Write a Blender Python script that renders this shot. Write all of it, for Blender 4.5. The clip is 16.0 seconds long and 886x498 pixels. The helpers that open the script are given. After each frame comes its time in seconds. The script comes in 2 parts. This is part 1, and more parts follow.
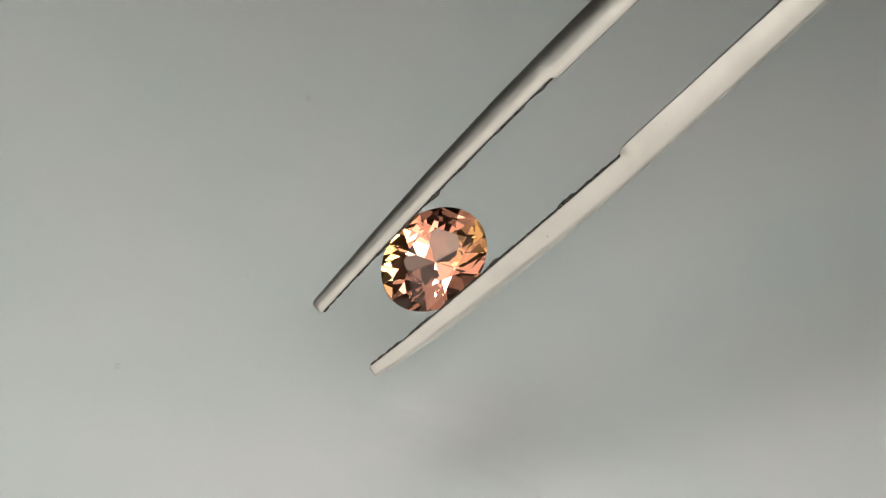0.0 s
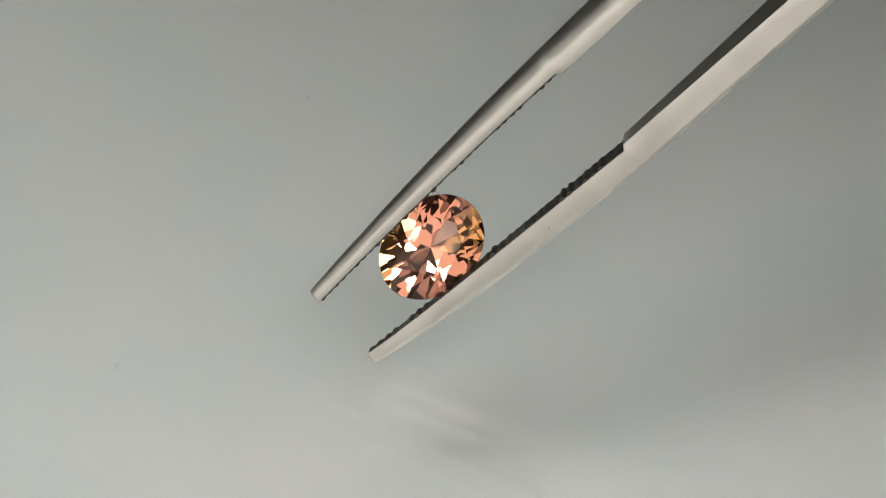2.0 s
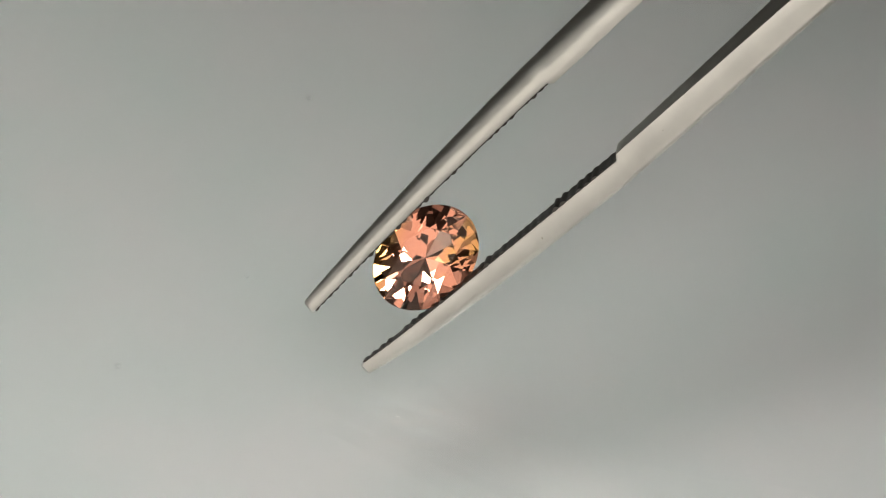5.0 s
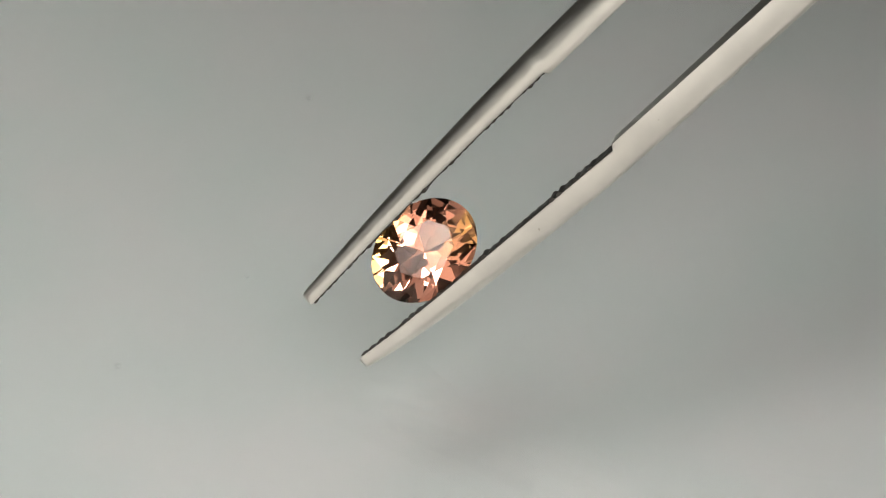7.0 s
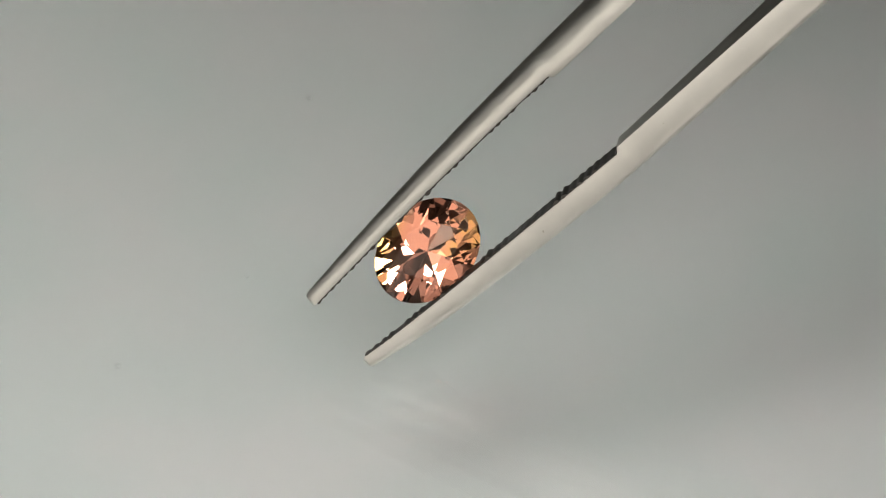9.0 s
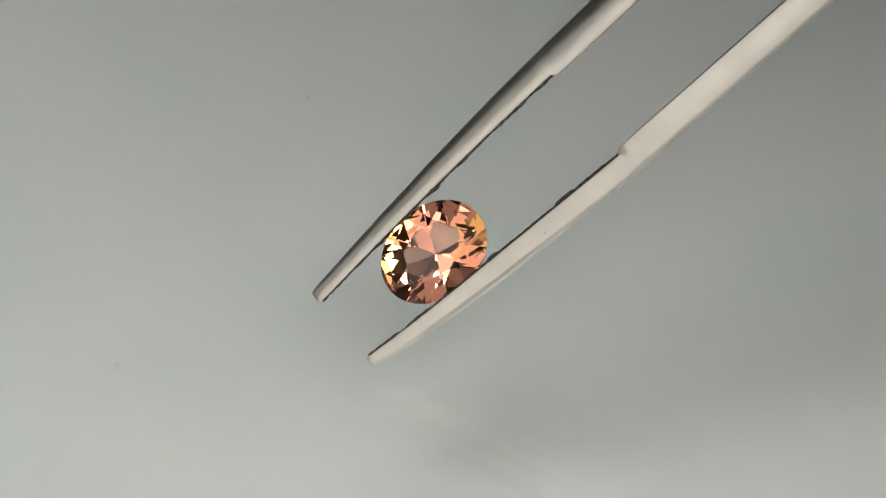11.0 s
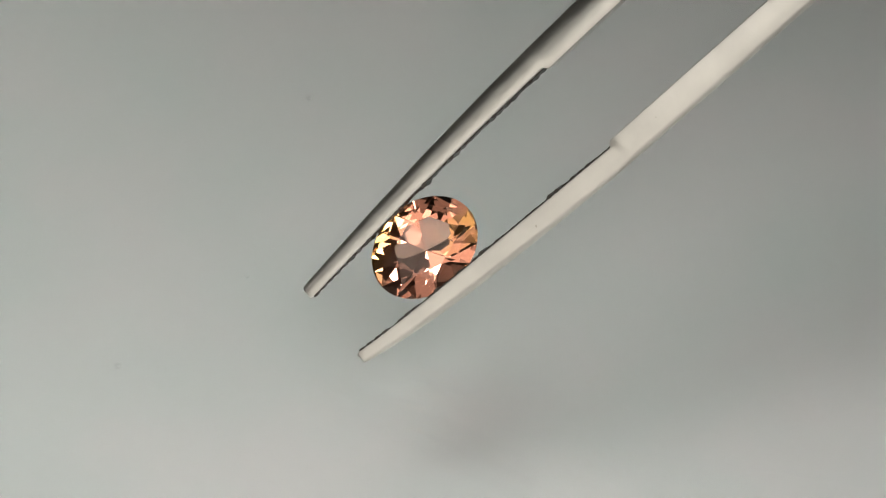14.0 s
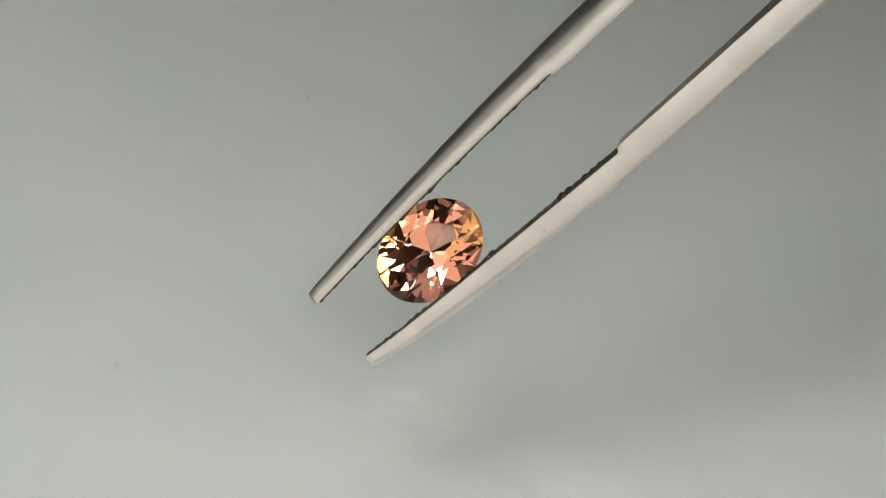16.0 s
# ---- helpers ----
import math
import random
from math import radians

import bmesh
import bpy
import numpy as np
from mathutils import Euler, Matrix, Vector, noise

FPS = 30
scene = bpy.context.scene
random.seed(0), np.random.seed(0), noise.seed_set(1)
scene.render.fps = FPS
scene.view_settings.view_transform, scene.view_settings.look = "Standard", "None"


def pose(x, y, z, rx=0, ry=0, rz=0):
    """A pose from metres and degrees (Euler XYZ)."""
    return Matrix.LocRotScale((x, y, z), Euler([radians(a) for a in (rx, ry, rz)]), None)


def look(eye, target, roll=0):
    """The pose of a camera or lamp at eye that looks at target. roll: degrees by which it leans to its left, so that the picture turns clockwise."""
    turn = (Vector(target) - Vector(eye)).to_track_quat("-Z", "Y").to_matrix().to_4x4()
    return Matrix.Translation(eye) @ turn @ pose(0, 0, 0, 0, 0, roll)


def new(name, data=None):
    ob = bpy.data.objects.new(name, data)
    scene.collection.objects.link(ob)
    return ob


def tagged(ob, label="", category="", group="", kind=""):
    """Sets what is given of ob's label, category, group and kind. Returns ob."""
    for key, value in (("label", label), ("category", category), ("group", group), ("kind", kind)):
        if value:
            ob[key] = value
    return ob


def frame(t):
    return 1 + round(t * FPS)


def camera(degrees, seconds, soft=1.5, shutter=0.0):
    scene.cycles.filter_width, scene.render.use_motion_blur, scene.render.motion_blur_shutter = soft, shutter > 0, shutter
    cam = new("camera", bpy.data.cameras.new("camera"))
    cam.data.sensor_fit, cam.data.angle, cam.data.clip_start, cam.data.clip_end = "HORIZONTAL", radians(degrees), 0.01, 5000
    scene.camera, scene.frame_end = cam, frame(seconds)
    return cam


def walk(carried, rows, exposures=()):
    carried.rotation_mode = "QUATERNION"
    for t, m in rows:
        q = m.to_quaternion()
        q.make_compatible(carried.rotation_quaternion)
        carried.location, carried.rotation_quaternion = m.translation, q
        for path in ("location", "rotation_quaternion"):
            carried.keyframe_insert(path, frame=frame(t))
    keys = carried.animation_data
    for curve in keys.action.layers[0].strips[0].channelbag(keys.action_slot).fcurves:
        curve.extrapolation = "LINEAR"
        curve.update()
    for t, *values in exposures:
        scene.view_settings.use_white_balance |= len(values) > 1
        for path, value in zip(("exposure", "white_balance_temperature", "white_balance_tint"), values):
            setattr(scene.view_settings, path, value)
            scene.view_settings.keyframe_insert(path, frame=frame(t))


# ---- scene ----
# All lengths below in metres; MM turns millimetres into metres.
MM = 0.001
cam = camera(17.0, 16.0, soft=1.1)
EYE = pose(4.0 * MM, -125.25 * MM, 118.49 * MM, 49.0, 0, 0)
walk(cam, [(0.0, EYE), (16.0, EYE)])

# ---- light ----
world = bpy.data.worlds.new("world")
world.use_nodes = True
world.node_tree.nodes["Background"].inputs["Color"].default_value = (0.9, 0.95, 1.0, 1)
world.node_tree.nodes["Background"].inputs["Strength"].default_value = 0.05
scene.world = world


def softbox(name, eye, target, width, height, watts, colour, spread=180):
    data = bpy.data.lights.new(name, "AREA")
    data.shape, data.size, data.size_y = "RECTANGLE", width, height
    data.energy, data.color, data.spread = watts, colour, radians(spread)
    lamp = new(name, data)
    lamp.matrix_world = look(eye, target)
    return lamp


softbox("overhead_softbox", (-0.125, -0.05, 0.17), (-0.099, -0.012, 0), 0.18, 0.23, 0.073, (0.97, 0.99, 0.955), 41)
softbox("front_softbox", (-0.17, -0.36, 0.175), (0.0, 0, 0.03), 0.19, 0.42, 0.26, (1.0, 0.95, 0.88))
softbox("front_softbox", (0.075, -0.39, 0.165), (0.0, 0, 0.03), 0.19, 0.42, 0.24, (1.0, 0.95, 0.88))
softbox("side_softbox", (0.30, -0.14, 0.27), (0.004, 0.003, 0.005), 0.30, 0.28, 0.11, (0.99, 0.98, 0.97))
softbox("side_softbox", (-0.34, -0.13, 0.22), (0.004, 0.003, 0.005), 0.24, 0.26, 0.055, (1.0, 0.97, 0.91))
# Added fill: a narrow beam that brightens the card's lower right.
softbox("card_fill_softbox", (0.05, -0.13, 0.15), (0.025, -0.030, 0), 0.14, 0.06, 0.0165, (0.98, 0.99, 0.98), 24)
softbox("lens_side_lamp", (-0.066, -0.170, 0.243), (0.003, 0.003, 0.005), 0.10, 0.11, 0.05, (1.0, 0.97, 0.93))


# ---- materials ----
def material(name):
    mat = bpy.data.materials.new(name)
    mat.use_nodes = True
    nodes, links = mat.node_tree.nodes, mat.node_tree.links
    return mat, nodes, links, nodes["Principled BSDF"]


def noise_ramp(nodes, links, scale, stops, detail=4.0, stretch=None, coords="Object"):
    """A noise at that scale (per metre) run through a colour ramp; returns the noise and the ramp."""
    coord = nodes.new("ShaderNodeTexCoord")
    tex = nodes.new("ShaderNodeTexNoise")
    tex.inputs["Scale"].default_value, tex.inputs["Detail"].default_value = scale, detail
    source = coord.outputs[coords]
    if stretch:
        mapping = nodes.new("ShaderNodeMapping")
        mapping.inputs["Scale"].default_value = stretch
        links.new(source, mapping.inputs["Vector"])
        source = mapping.outputs["Vector"]
    links.new(source, tex.inputs["Vector"])
    ramp = nodes.new("ShaderNodeValToRGB")
    while len(ramp.color_ramp.elements) < len(stops):
        ramp.color_ramp.elements.new(0.5)
    for element, (at, colour) in zip(ramp.color_ramp.elements, stops):
        element.position, element.color = at, (*colour, 1)
    links.new(tex.outputs["Fac"], ramp.inputs["Fac"])
    return tex, ramp


def bump(nodes, links, height, shader, strength, distance):
    node = nodes.new("ShaderNodeBump")
    node.inputs["Strength"].default_value, node.inputs["Distance"].default_value = strength, distance
    links.new(height, node.inputs["Height"])
    links.new(node.outputs["Normal"], shader.inputs["Normal"])


def steel(name, colour, rough):
    """Satin steel with a fine brushed grain along the arm and faint wear spots."""
    mat, nodes, links, shader = material(name)
    shader.inputs["Metallic"].default_value = 1.0
    dark = tuple(0.9 * c for c in colour)
    _, ramp = noise_ramp(nodes, links, 500, [(0.3, dark), (0.7, colour)], 5)
    _, pits = noise_ramp(nodes, links, 1900, [(0.80, (1, 1, 1)), (0.84, (0.7, 0.66, 0.6))], 1)
    worn = nodes.new("ShaderNodeMixRGB")
    worn.blend_type, worn.inputs["Fac"].default_value = "MULTIPLY", 1.0
    links.new(ramp.outputs["Color"], worn.inputs["Color1"])
    links.new(pits.outputs["Color"], worn.inputs["Color2"])
    links.new(worn.outputs["Color"], shader.inputs["Base Color"])
    _, rough_ramp = noise_ramp(nodes, links, 900, [(0.3, (rough - 0.05,) * 3), (0.7, (rough + 0.06,) * 3)], 4)
    links.new(rough_ramp.outputs["Color"], shader.inputs["Roughness"])
    grain, _ = noise_ramp(nodes, links, 9000, [(0, (0, 0, 0)), (1, (1, 1, 1))], 3, (0.8, 1, 1))
    bump(nodes, links, grain.outputs["Fac"], shader, 0.17, 0.00003)
    return mat


STEEL = steel("satin_steel", (0.735, 0.705, 0.64), 0.34)
# The same steel, coloured near black for the shade between the jaws.
SHADED_JAW_STEEL = steel("shaded_cut_steel", (0.10, 0.09, 0.08), 0.45)


def card_material():
    mat, nodes, links, shader = material("grey_card")
    _, ramp = noise_ramp(nodes, links, 70, [(0.3, (0.665, 0.70, 0.675)), (0.5, (0.70, 0.708, 0.69)), (0.7, (0.74, 0.718, 0.705))], 4)
    links.new(ramp.outputs["Color"], shader.inputs["Base Color"])
    shader.inputs["Roughness"].default_value = 0.6
    fibre, _ = noise_ramp(nodes, links, 2500, [(0, (0, 0, 0)), (1, (1, 1, 1))], 4)
    bump(nodes, links, fibre.outputs["Fac"], shader, 0.05, 0.00005)
    return mat


def wall_material():
    mat, nodes, links, shader = material("grey_cloth")
    _, ramp = noise_ramp(nodes, links, 60, [(0.3, (0.58, 0.58, 0.56)), (0.7, (0.66, 0.66, 0.64))], 4)
    links.new(ramp.outputs["Color"], shader.inputs["Base Color"])
    shader.inputs["Roughness"].default_value = 0.9
    return mat


def glass_material():
    """A clear pane: light goes straight through, and each face mirrors more at a grazing angle."""
    mat, nodes, links, _ = material("clear_glass")
    weight = nodes.new("ShaderNodeLayerWeight")
    fifth, slope = nodes.new("ShaderNodeMath"), nodes.new("ShaderNodeMath")
    fifth.operation, slope.operation = "POWER", "MULTIPLY_ADD"
    fifth.inputs[1].default_value, slope.inputs[1].default_value, slope.inputs[2].default_value = 5.0, 0.95, 0.052
    links.new(weight.outputs["Facing"], fifth.inputs[0])
    links.new(fifth.outputs["Value"], slope.inputs[0])
    clear, mirror, mix = nodes.new("ShaderNodeBsdfTransparent"), nodes.new("ShaderNodeBsdfGlossy"), nodes.new("ShaderNodeMixShader")
    clear.inputs["Color"].default_value, mirror.inputs["Roughness"].default_value = (0.99, 0.992, 0.99, 1), 0.0
    links.new(slope.outputs["Value"], mix.inputs["Fac"])
    links.new(clear.outputs["BSDF"], mix.inputs[1])
    links.new(mirror.outputs["BSDF"], mix.inputs[2])
    links.new(mix.outputs["Shader"], nodes["Material Output"].inputs["Surface"])
    return mat


def gem_material():
    """Peach stone, gold towards one shoulder and rose towards the rest."""
    mat, nodes, links, shader = material("peach_crystal")
    coord = nodes.new("ShaderNodeTexCoord")
    split = nodes.new("ShaderNodeSeparateXYZ")
    links.new(coord.outputs["Object"], split.inputs["Vector"])
    along = nodes.new("ShaderNodeMath")
    along.operation, along.inputs[1].default_value = "MULTIPLY_ADD", -0.55
    links.new(split.outputs["X"], along.inputs[0])
    links.new(split.outputs["Y"], along.inputs[2])
    span = nodes.new("ShaderNodeMapRange")
    span.inputs["From Min"].default_value, span.inputs["From Max"].default_value = 3.0 * MM, -3.0 * MM
    links.new(along.outputs["Value"], span.inputs["Value"])
    ramp = nodes.new("ShaderNodeValToRGB")
    ramp.color_ramp.elements[0].position, ramp.color_ramp.elements[0].color = 0.03, (1.0, 0.875, 0.55, 1)
    ramp.color_ramp.elements[1].position, ramp.color_ramp.elements[1].color = 0.24, (1.0, 0.795, 0.71, 1)
    links.new(span.outputs["Result"], ramp.inputs["Fac"])
    glass = nodes.new("ShaderNodeBsdfGlass")
    glass.inputs["IOR"].default_value, glass.inputs["Roughness"].default_value = 1.63, 0.0
    links.new(ramp.outputs["Color"], glass.inputs["Color"])
    links.new(glass.outputs["BSDF"], nodes["Material Output"].inputs["Surface"])
    return mat


def plain(name, colour, rough):
    mat, nodes, links, shader = material(name)
    _, ramp = noise_ramp(nodes, links, 4000, [(0.3, tuple(0.8 * c for c in colour)), (0.7, colour)], 3)
    links.new(ramp.outputs["Color"], shader.inputs["Base Color"])
    shader.inputs["Roughness"].default_value = rough
    return mat


CARD, CLOTH, GLASS, GEM = card_material(), wall_material(), glass_material(), gem_material()
DUST = plain("dust", (0.24, 0.24, 0.22), 0.9)
FIBRE = plain("fibre", (0.58, 0.45, 0.36), 0.7)
LINT = plain("lint", (0.66, 0.67, 0.65), 0.9)
DESK = plain("dark_table", (0.06, 0.058, 0.055), 0.6)
RUBBER = plain("rubber", (0.05, 0.05, 0.05), 0.8)


# ---- building ----
def part(name, bm, mat, parent=None, label="", smooth=False, closed=True):
    mesh = bpy.data.meshes.new(name)
    if closed:
        bmesh.ops.recalc_face_normals(bm, faces=bm.faces)
    for face in bm.faces:
        face.smooth = smooth
    bm.to_mesh(mesh)
    bm.free()
    mesh.materials.append(mat)
    ob = new(name, mesh)
    ob.parent = parent
    return tagged(ob, label) if label else ob


def slab(x0, x1, y0, y1, z0, z1):
    bm = bmesh.new()
    bmesh.ops.create_cube(bm, size=1.0, matrix=Matrix.LocRotScale(((x0 + x1) / 2, (y0 + y1) / 2, (z0 + z1) / 2), None, (x1 - x0, y1 - y0, z1 - z0)))
    return bm


def loft(rings, sharp=()):
    """Closed rings of equal count, skinned in order and capped; sharp: the points whose lengthwise edges are hard."""
    bm = bmesh.new()
    rows = [[bm.verts.new(p) for p in ring] for ring in rings]
    count = len(rows[0])
    for a, b in zip(rows, rows[1:]):
        for i in range(count):
            bm.faces.new((a[i], a[(i + 1) % count], b[(i + 1) % count], b[i]))
    for a, b in zip(rows, rows[1:]):
        for i in sharp:
            bm.edges.get((a[i], b[i])).smooth = False
    bm.faces.new(rows[0])
    bm.faces.new(rows[-1])
    return bm


# ---- the setting ----
CARD_Z = -11 * MM
FAR, TOP = 0.7, 0.8
tagged(part("floor", slab(-FAR, FAR, -FAR, FAR, CARD_Z - 0.01, CARD_Z - 0.5 * MM), DESK), "dark matt table top under the grey card", "floor", kind="structure")
bm = slab(-330 * MM, 330 * MM, -480 * MM, 62 * MM, CARD_Z - 0.5 * MM, CARD_Z)
bmesh.ops.bevel(bm, geom=bm.edges[:], offset=0.1 * MM, segments=2, affect="EDGES")
tagged(part("card_sheet", bm, CARD), "smooth light grey card spread below the glass", "card")
for name, box in (
    ("wall_north", (-FAR, FAR, FAR, FAR + 0.01, CARD_Z - 0.01, TOP)),
    ("wall_south", (-FAR, FAR, -FAR - 0.01, -FAR, CARD_Z - 0.01, TOP)),
    ("wall_west", (-FAR - 0.01, -FAR, -FAR, FAR, CARD_Z - 0.01, TOP)),
    ("wall_east", (FAR, FAR + 0.01, -FAR, FAR, CARD_Z - 0.01, TOP)),
    ("ceiling", (-FAR, FAR, -FAR, FAR, TOP, TOP + 0.01)),
):
    tagged(part(name, slab(*box), CLOTH), "plain grey cloth enclosure side", name.split("_")[0], kind="structure")


# ---- glass plate on rubber feet ----
THICK = 0.95 * MM
plate = tagged(new("glass_plate"), "clear thin glass plate standing over grey card", "glass plate")
bm = slab(-75 * MM, 80 * MM, -50 * MM, 85 * MM, -THICK, 0)
bmesh.ops.bevel(bm, geom=bm.edges[:], offset=0.15 * MM, segments=2, affect="EDGES")
part("pane", bm, GLASS, plate)
for x, y in ((-68, -43), (73, -43), (-68, 78), (73, 78)):
    bm = bmesh.new()
    bmesh.ops.create_cone(bm, cap_ends=True, segments=24, radius1=5 * MM, radius2=4 * MM, depth=-CARD_Z - THICK, matrix=pose(x * MM, y * MM, (CARD_Z - THICK) / 2))
    part("foot", bm, RUBBER, plate, "black rubber foot", True)


# ---- tweezers ----
# Local frame: x along the arms from the tips, y from one arm to the other, z out of their front.
UNIT = 0.997 * MM
TIP = Vector((0.012, -0.37, 0.75)) * MM
AXES = Matrix(((0.73039, -0.66064, -0.17345), (0.23737, 0.48362, -0.84247), (0.64046, 0.57416, 0.51005)))
GRIP = Matrix.Translation(TIP) @ AXES.to_4x4()
LENGTH = 118.0
JAW = 19.3
PITCH = 0.58


def belly(x):
    return math.sin(math.pi * min(1.0, (x - 34) / (LENGTH - 34))) ** 2 if x > 34 else 0.0


def closing(x):
    """How far the arms have come together towards the welded end, 0 to 1."""
    s = max(0.0, min(1.0, (x - 60) / (LENGTH - 64)))
    return s * s * (3 - 2 * s)


def upper_inner(x):
    y = 4.40 + 0.1 * x - 0.00145 * x * x if x < JAW else 5.58 + 0.045 * min(x - JAW, 20)
    return y + 2.0 * belly(x) - closing(x) * (5.58 + 0.9 - 3.05)


def upper_outer(x):
    y = 5.27 + 0.145 * x - 0.00195 * x * x if x < 24 else 7.627 + 0.05 * min(x - 24, 16)
    return y + 2.0 * belly(x) - closing(x) * (5.58 + 0.9 - 3.05)


def lower_inner(x):
    y = 0.12 - 0.006 * max(x, 0.0) + 0.2 * math.exp(-max(x, 0.0) / 2.5) if x < JAW else 0.28 + 0.027 * min(x - JAW, 20)
    return y - 2.0 * belly(x) + closing(x) * (3.05 - 0.74)


def lower_outer(x):
    y = -0.45 - 1.08 * (1 - math.exp(-max(x, -0.2) / 5.5)) + (0.025 * min(x - 18, 18) if x > 18 else 0)
    return y - 2.0 * belly(x) + closing(x) * (3.05 - 1.1)


def arm_width(x):
    # Mostly unseen handle widening, added to throw more shade on the card's right.
    s = max(0.0, min(1.0, (x - 26) / 44))
    return 0.85 - 0.35 * max(0.0, 1 - x / 3) + 0.08 * min(x, 20) + 0.17 * max(0.0, min(x - 20, 14)) + 6.5 * s * s * (3 - 2 * s)


def middle(x):
    """Half way through the arm's depth; its front runs straight."""
    return 0.35 + 0.03 * min(x, 22) - arm_width(x) / 2


def arm_ring(x, inner, outer, flat, edge, power, shrink=1.0):
    """One cross-section: flat inside, flat flank up to flat, then a rounded or chamfered back that begins at edge."""
    a, b, w = inner(x), outer(x), arm_width(x) / 2 * shrink
    mid = (a + b) / 2
    a, b = mid + (a - mid) * shrink, mid + (b - mid) * shrink
    brow = 0.985
    out = [(0.0, -0.97), (0.0, -0.45), (0.0, 0.0), (0.0, 0.45), (0.0, 0.97), (0.012, 0.99), (0.04, 1.0), (flat, brow)]
    quarter = [(flat + (1 - flat) * math.sin(k * math.pi / 16) ** power, edge + (brow - edge) * math.cos(k * math.pi / 16) ** power) for k in range(1, 8)]
    out += quarter + [(1.0, 0.0)] + [(u, -v) for u, v in reversed(quarter)] + [(flat, -brow), (0.04, -1.0), (0.012, -0.99)]
    return [Vector((x, a + (b - a) * u, middle(x) + w * v)) * UNIT for u, v in out]


def arm(inner, outer, jaw_gap, tip_flat, flat, tip_edge, edge, power):
    """The arm; along the jaw its inside stands back to leave room for the toothed strip."""
    def inside(x):
        back = jaw_gap if x < JAW else 0.0
        return inner(x) + back
    def shape(x):
        s = max(0.0, min(1.0, (x - 4) / 16))
        s = s * s * (3 - 2 * s)
        return tip_flat + (flat - tip_flat) * s, tip_edge + (edge - tip_edge) * s
    xs = [-0.16, -0.12, -0.03, 0.25] + [0.8 + 0.5 * k for k in range(37)] + [JAW - 0.02, JAW + 0.22, JAW + 0.8]
    xs += [21 + 1.0 * k for k in range(20)] + [42 + 4 * k for k in range(20)]
    rings = []
    for x in xs:
        shrink = 0.66 if x < -0.15 else 0.88 if x < -0.1 else 0.97 if x < 0.1 else 1.0
        rings.append(arm_ring(x, inside, outer, *shape(x), power, shrink))
    return loft(rings, (0, 4, 5, len(rings[0]) - 1))


def jaw(inner, sign):
    """The strip of cross-cut teeth on the inside of an arm's tip; sign: the way out of the arm."""
    rings, steps = [], int(JAW / PITCH * 6)
    for k in range(steps):
        x = (k + 1) * PITCH / 6
        phase = (x / PITCH) % 1.0
        tooth = (0.0, 0.05, 0.085, 0.085, 0.05, 0.0)[int(phase * 6 + 0.01) % 6]
        rough = noise.noise(Vector((x * 0.9, sign * 7.0, 0)))
        tooth *= 0.7 + 1.5 * rough + 0.6 * noise.noise(Vector((int(x / PITCH) * 3.7, sign * 5.0, 2.0)))
        depth = 0.03 + 0.04 * noise.noise(Vector((x * 1.6, sign * 3.0, 4.0))) + 0.35 * tooth
        w = arm_width(x) / 2
        face, back = inner(x) - sign * tooth, inner(x) + sign * depth
        rings.append([Vector((x, y, middle(x) + z)) * UNIT for y, z in ((back, -w * 1.006), (face, -w * 0.985), (face, -w / 3), (face, w / 3), (face, w * 0.985), (back, w * 1.006))])
    return loft(rings)


tweezers = tagged(new("tweezers"), "satin steel gem tweezers with serrated tips gripping a stone", "tweezers")
for inner, outer, sign, tip_flat, flat, tip_edge, edge, power in ((upper_inner, upper_outer, 1, 0.33, 0.22, 0.0, 0.0, 0.95), (lower_inner, lower_outer, -1, 0.58, 0.82, 0.62, 0.82, 1.0)):
    limb = part("arm", arm(inner, outer, sign * 0.05, tip_flat, flat, tip_edge, edge, power), STEEL, tweezers, smooth=True)
    part("serrated_jaw", jaw(inner, sign), SHADED_JAW_STEEL, limb, "cross-cut serrated jaw with its shade painted dark")
tweezers.matrix_world = GRIP


# ---- the stone ----
def brilliant(half_long, half_short, crown, pavilion, table, girdle):
    """An oval brilliant: table, stars, kites, upper and lower girdle facets, pavilion mains."""
    bm = bmesh.new()

    def ring(radius, z, count, turn):
        return [bm.verts.new((half_long * radius * math.cos(turn + k * math.tau / count), half_short * radius * math.sin(turn + k * math.tau / count), z)) for k in range(count)]
    eighth = math.tau / 8
    waist = 0.79
    rho = waist * math.cos(eighth / 2)
    tops = ring(table, girdle + crown, 8, 0)
    kites = ring(waist, girdle + crown * (1 - rho) / (1 - table), 8, eighth / 2)
    upper, lower = ring(1, girdle, 32, 0), ring(1, -girdle, 32, 0)
    low = 0.42
    rho_low = low * math.cos(eighth / 2)
    mains = ring(low, -girdle - pavilion * (1 - rho_low), 8, eighth / 2)
    culet = bm.verts.new((0, 0, -girdle - pavilion))
    bm.faces.new(tops)
    for k in range(8):
        a, b = k, (k + 1) % 8
        bm.faces.new((tops[a], kites[a], tops[b]))
        bm.faces.new((tops[a], kites[a - 1], upper[4 * a], kites[a]))
        for i in (4 * a, 4 * a + 2):
            for apex, edge in ((kites[a], upper), (mains[a], lower)):
                p, q, r = edge[i], edge[i + 1], edge[(i + 2) % 32]
                normal = (p.co - apex.co).cross(r.co - apex.co)
                q.co.z = p.co.z - (normal.x * (q.co.x - p.co.x) + normal.y * (q.co.y - p.co.y)) / normal.z
                bm.faces.new((apex, p, q, r))
        bm.faces.new((culet, mains[a - 1], lower[4 * a], mains[a]))
    for k in range(32):
        bm.faces.new((upper[k], upper[(k + 1) % 32], lower[(k + 1) % 32], lower[k]))
    return bm


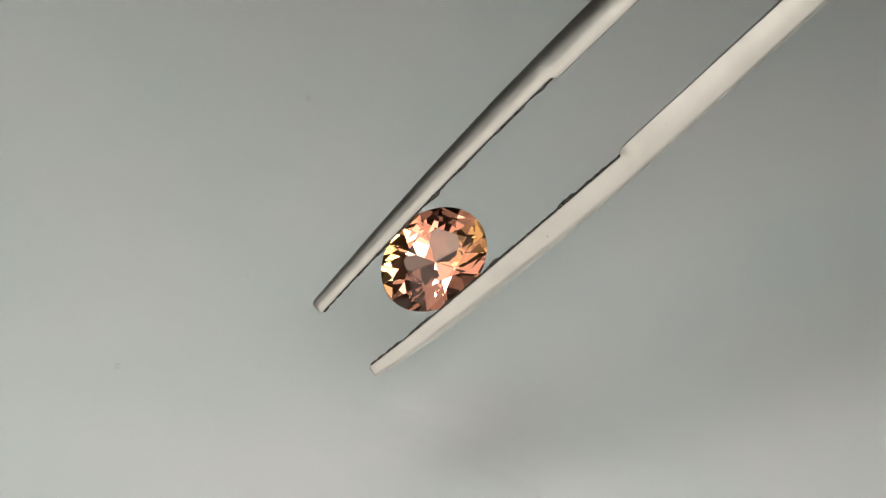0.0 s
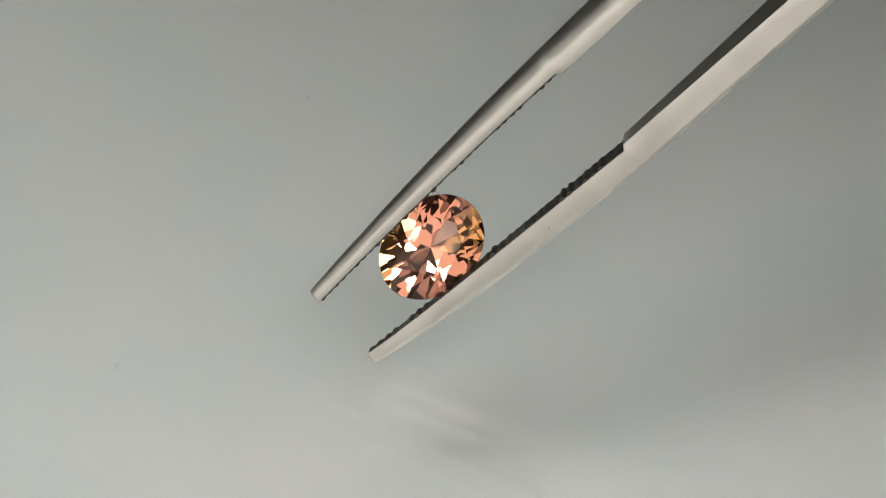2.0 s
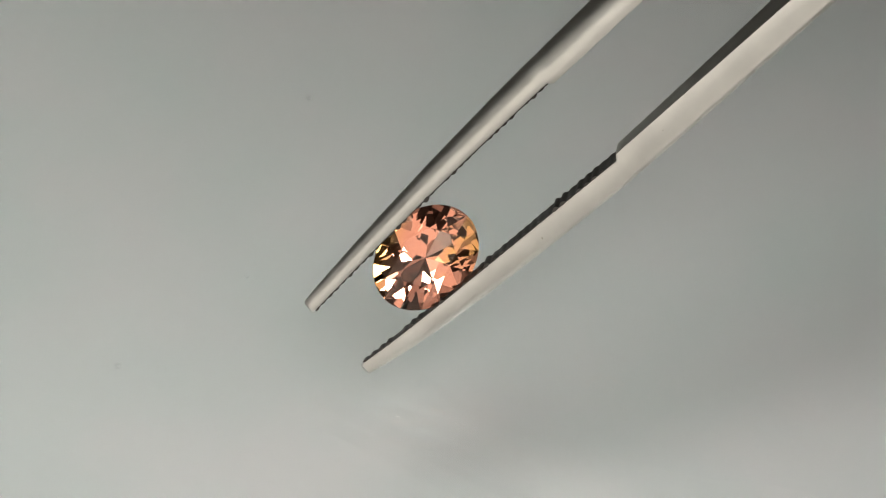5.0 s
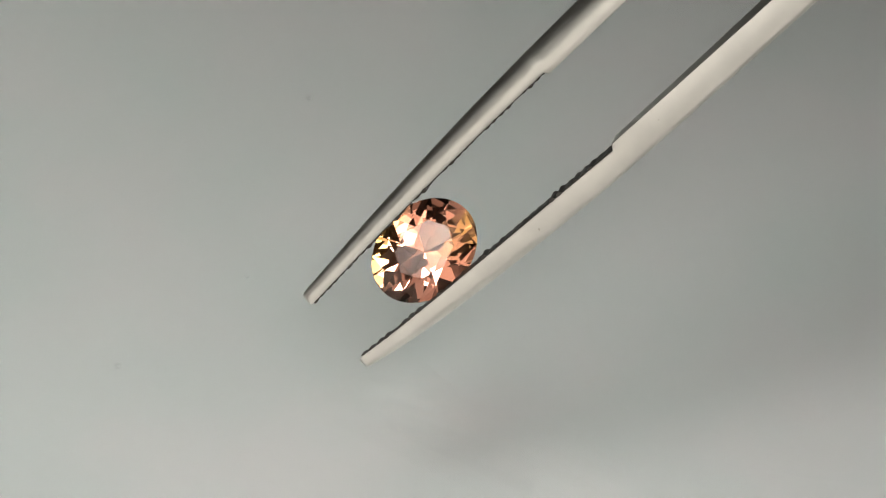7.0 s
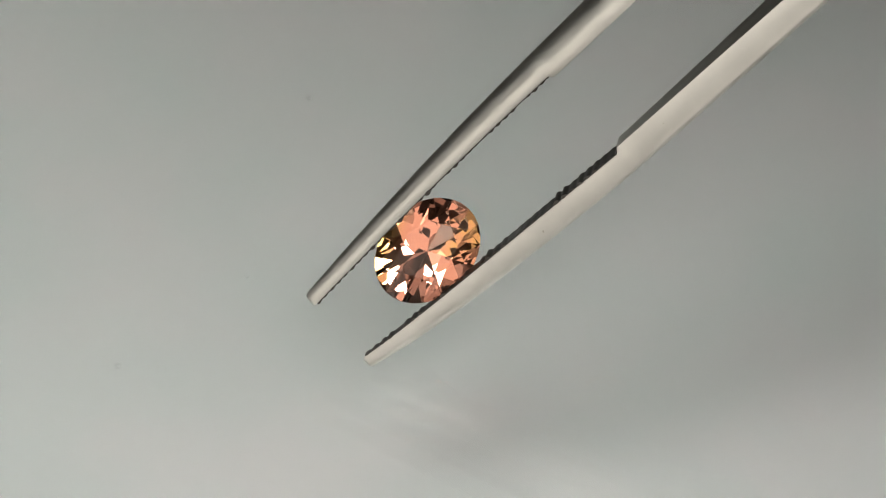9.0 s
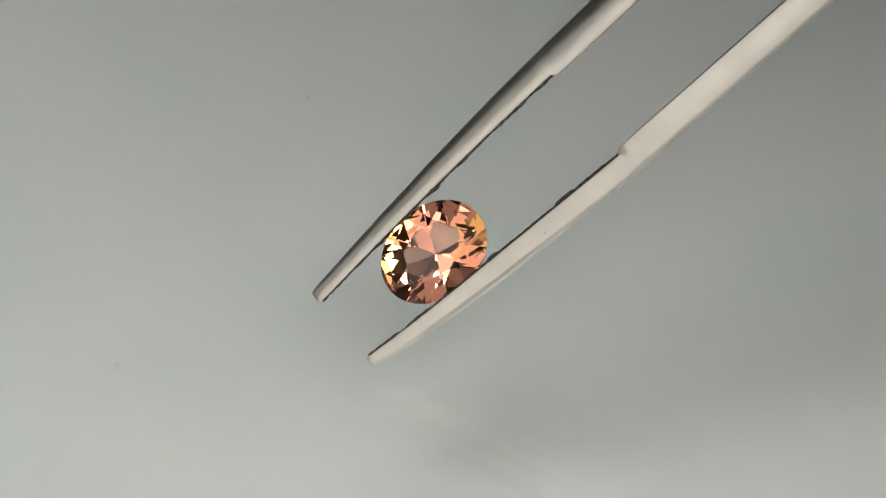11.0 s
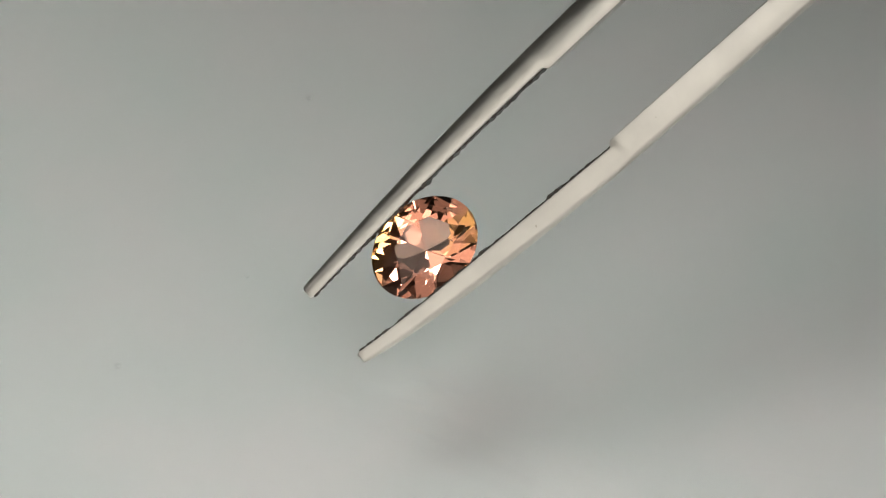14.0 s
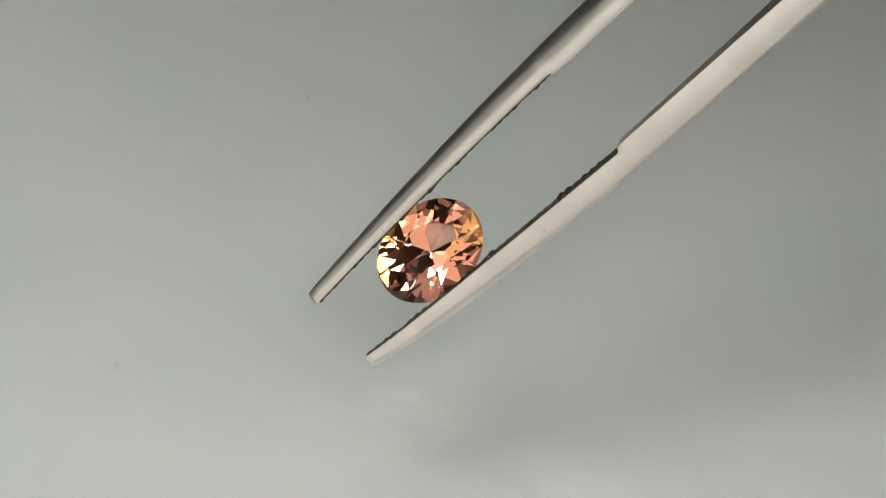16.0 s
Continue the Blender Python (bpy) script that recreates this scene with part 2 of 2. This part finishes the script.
gemstone = tagged(new("gemstone"), "peach oval faceted gemstone held between tweezer jaws", "gemstone")
stone = brilliant(3.40 * UNIT, 2.68 * UNIT, 0.70 * UNIT, 2.46 * UNIT, 0.56, 0.05 * UNIT)
bmesh.ops.recalc_face_normals(stone, faces=stone.faces)
for name, low, high in (("table", 0.98, 2), ("crown", 0.15, 0.98), ("girdle", -0.1, 0.15), ("pavilion", -2, -0.1)):
    piece = stone.copy()
    piece.normal_update()
    bmesh.ops.delete(piece, geom=[f for f in piece.faces if not low < f.normal.z <= high], context="FACES")
    part(name, piece, GEM, gemstone, closed=False)
stone.free()
SEAT = pose(6.8 * UNIT, 2.48 * UNIT, -0.9 * UNIT, 0, 0, 2) @ pose(0, 0, 0, -7.2, 17.4, 0.8)
gemstone.matrix_world = GRIP @ SEAT


# ---- dust, specks and a hair on the glass and the card ----
def fleck(name, x, y, z, size, mat, label, category, group):
    """A tiny flattened irregular crumb."""
    bm = bmesh.new()
    bmesh.ops.create_icosphere(bm, subdivisions=2, radius=size / 2)
    for v in bm.verts:
        v.co *= 1 + 0.5 * noise.noise(v.co / size * 2.2 + Vector((x, y, 0)))
        v.co.z *= 0.2
    low = min(v.co.z for v in bm.verts)
    ob = part(name, bm, mat, None, "", True)
    ob.location = (x, y, z - low)
    return tagged(ob, label, category, group)


for x, y, size in ((-17.31, 2.45, 0.07), (-17.94, 1.82, 0.06), (-17.36, 1.24, 0.05), (-16.9, 0.9, 0.07), (-16.78, 0.71, 0.05), (-10.16, 3.83, 0.06), (-11.57, -3.72, 0.07)):
    fleck("dust_speck", x * MM, y * MM, 0, size * MM, DUST, "tiny dark dust speck on the glass", "dust", "specks on the glass")
for x, y, size in ((-5.43, 39.95, 0.5), (-16.74, 12.35, 0.45), (-8.88, 20.95, 0.32)):
    fleck("lint_spot", x * MM, y * MM, CARD_Z, size * MM, LINT, "small grey lint spot on the card", "lint", "spots on the card")

WAY = [(12.13, -1.34), (12.24, -1.05), (12.55, -0.58), (13.18, -0.24), (13.87, -0.44), (14.25, -0.72), (14.56, -1.0)]
rings = []
for k in range(len(WAY) * 4 - 3):
    i, f = min(k // 4, len(WAY) - 2), k / 4 - min(k // 4, len(WAY) - 2)
    p = [WAY[max(0, min(len(WAY) - 1, i + j))] for j in (-1, 0, 1, 2)]
    at = [0.5 * (2 * p[1][c] + (p[2][c] - p[0][c]) * f + (2 * p[0][c] - 5 * p[1][c] + 4 * p[2][c] - p[3][c]) * f * f + (3 * p[1][c] - p[0][c] - 3 * p[2][c] + p[3][c]) * f ** 3) for c in (0, 1)]
    run = Vector((p[2][0] - p[1][0], p[2][1] - p[1][1], 0)).normalized()
    side = Vector((-run.y, run.x, 0))
    rings.append([(Vector((at[0], at[1], 0.009)) + 0.008 * (math.cos(q * math.tau / 6) * side + math.sin(q * math.tau / 6) * Vector((0, 0, 1)))) * MM for q in range(6)])
tagged(part("hair", loft(rings), FIBRE, None, "", True), "fine curled brownish hair lying on the glass", "hair")


# ---- motion of the tweezers and the stone ----
# seconds; millimetres of shift across, away and up; degrees of roll, pitch and turn
SHIFTS = [
    (0, -0.00, -0.00, 0.00, 0.00, -0.00, -0.00),
    (0.5, -0.01, -0.06, 0.00, 1.53, 0.02, 0.05),
    (1, -0.00, -0.04, -0.00, 2.47, -0.26, 0.06),
    (1.5, -0.02, 0.17, -0.01, 0.10, -1.96, -0.45),
    (1.8, -0.03, 0.36, 0.00, 4.00, -1.10, -0.65),
    (2, -0.14, 1.17, 0.01, 8.79, 0.06, -1.33),
    (2.5, -0.16, 0.93, -0.01, 2.95, -1.69, -1.05),
    (3, -0.48, 0.61, -0.01, 9.94, -3.19, -1.46),
    (3.5, -0.55, 0.48, -0.01, 1.56, -2.07, -0.75),
    (4, -0.37, 0.20, 0.00, 8.05, -0.55, -0.89),
    (6.5, -0.58, 0.67, -0.01, 5.61, -1.78, -1.12),
    (7, -0.55, 0.81, 0.00, 3.83, -0.14, -0.54),
    (7.5, -0.35, 0.89, 0.01, 3.03, 1.90, 0.31),
    (7.7, -0.37, 0.85, 0.01, 2.60, 1.30, 0.22),
    (8, -0.42, 0.78, 0.01, 9.27, -0.47, -1.14),
    (8.5, -0.42, 0.81, 0.00, 0.21, 0.45, -0.10),
    (8.7, -0.40, 0.82, 0.01, 0.20, 0.80, 0.28),
    (9, -0.35, 0.85, -0.00, 6.99, -1.24, -0.95),
    (11.5, -0.09, 0.81, -0.01, -1.27, -2.89, -1.02),
    (12, -0.05, 0.79, -0.01, 7.78, -1.88, -1.16),
    (12.5, -0.36, 1.00, -0.01, 1.94, -1.77, -0.88),
    (13, -0.59, 1.05, -0.01, 6.25, -2.50, -1.26),
    (13.5, -0.65, 1.12, -0.01, -1.53, -3.88, -1.55),
    (14, -0.68, 1.17, -0.00, -2.20, -0.63, -0.94),
    (14.5, -0.75, 1.06, 0.01, 6.89, 0.48, -1.02),
    (15, -0.72, 0.94, 0.01, 3.42, 0.20, -0.85),
    (15.5, -0.56, 0.96, 0.01, 4.73, -0.14, -0.71),
    (16, -0.25, 0.87, -0.01, 3.22, -1.41, -0.88),
]


def motions():
    rows = [(t, Matrix.Translation((x * MM, y * MM, z * MM)) @ GRIP @ pose(0, 0, 0, roll, pitch, turn)) for t, x, y, z, roll, pitch, turn in SHIFTS]
    walk(tweezers, rows)
    walk(gemstone, [(t, m @ SEAT) for t, m in rows])


motions()
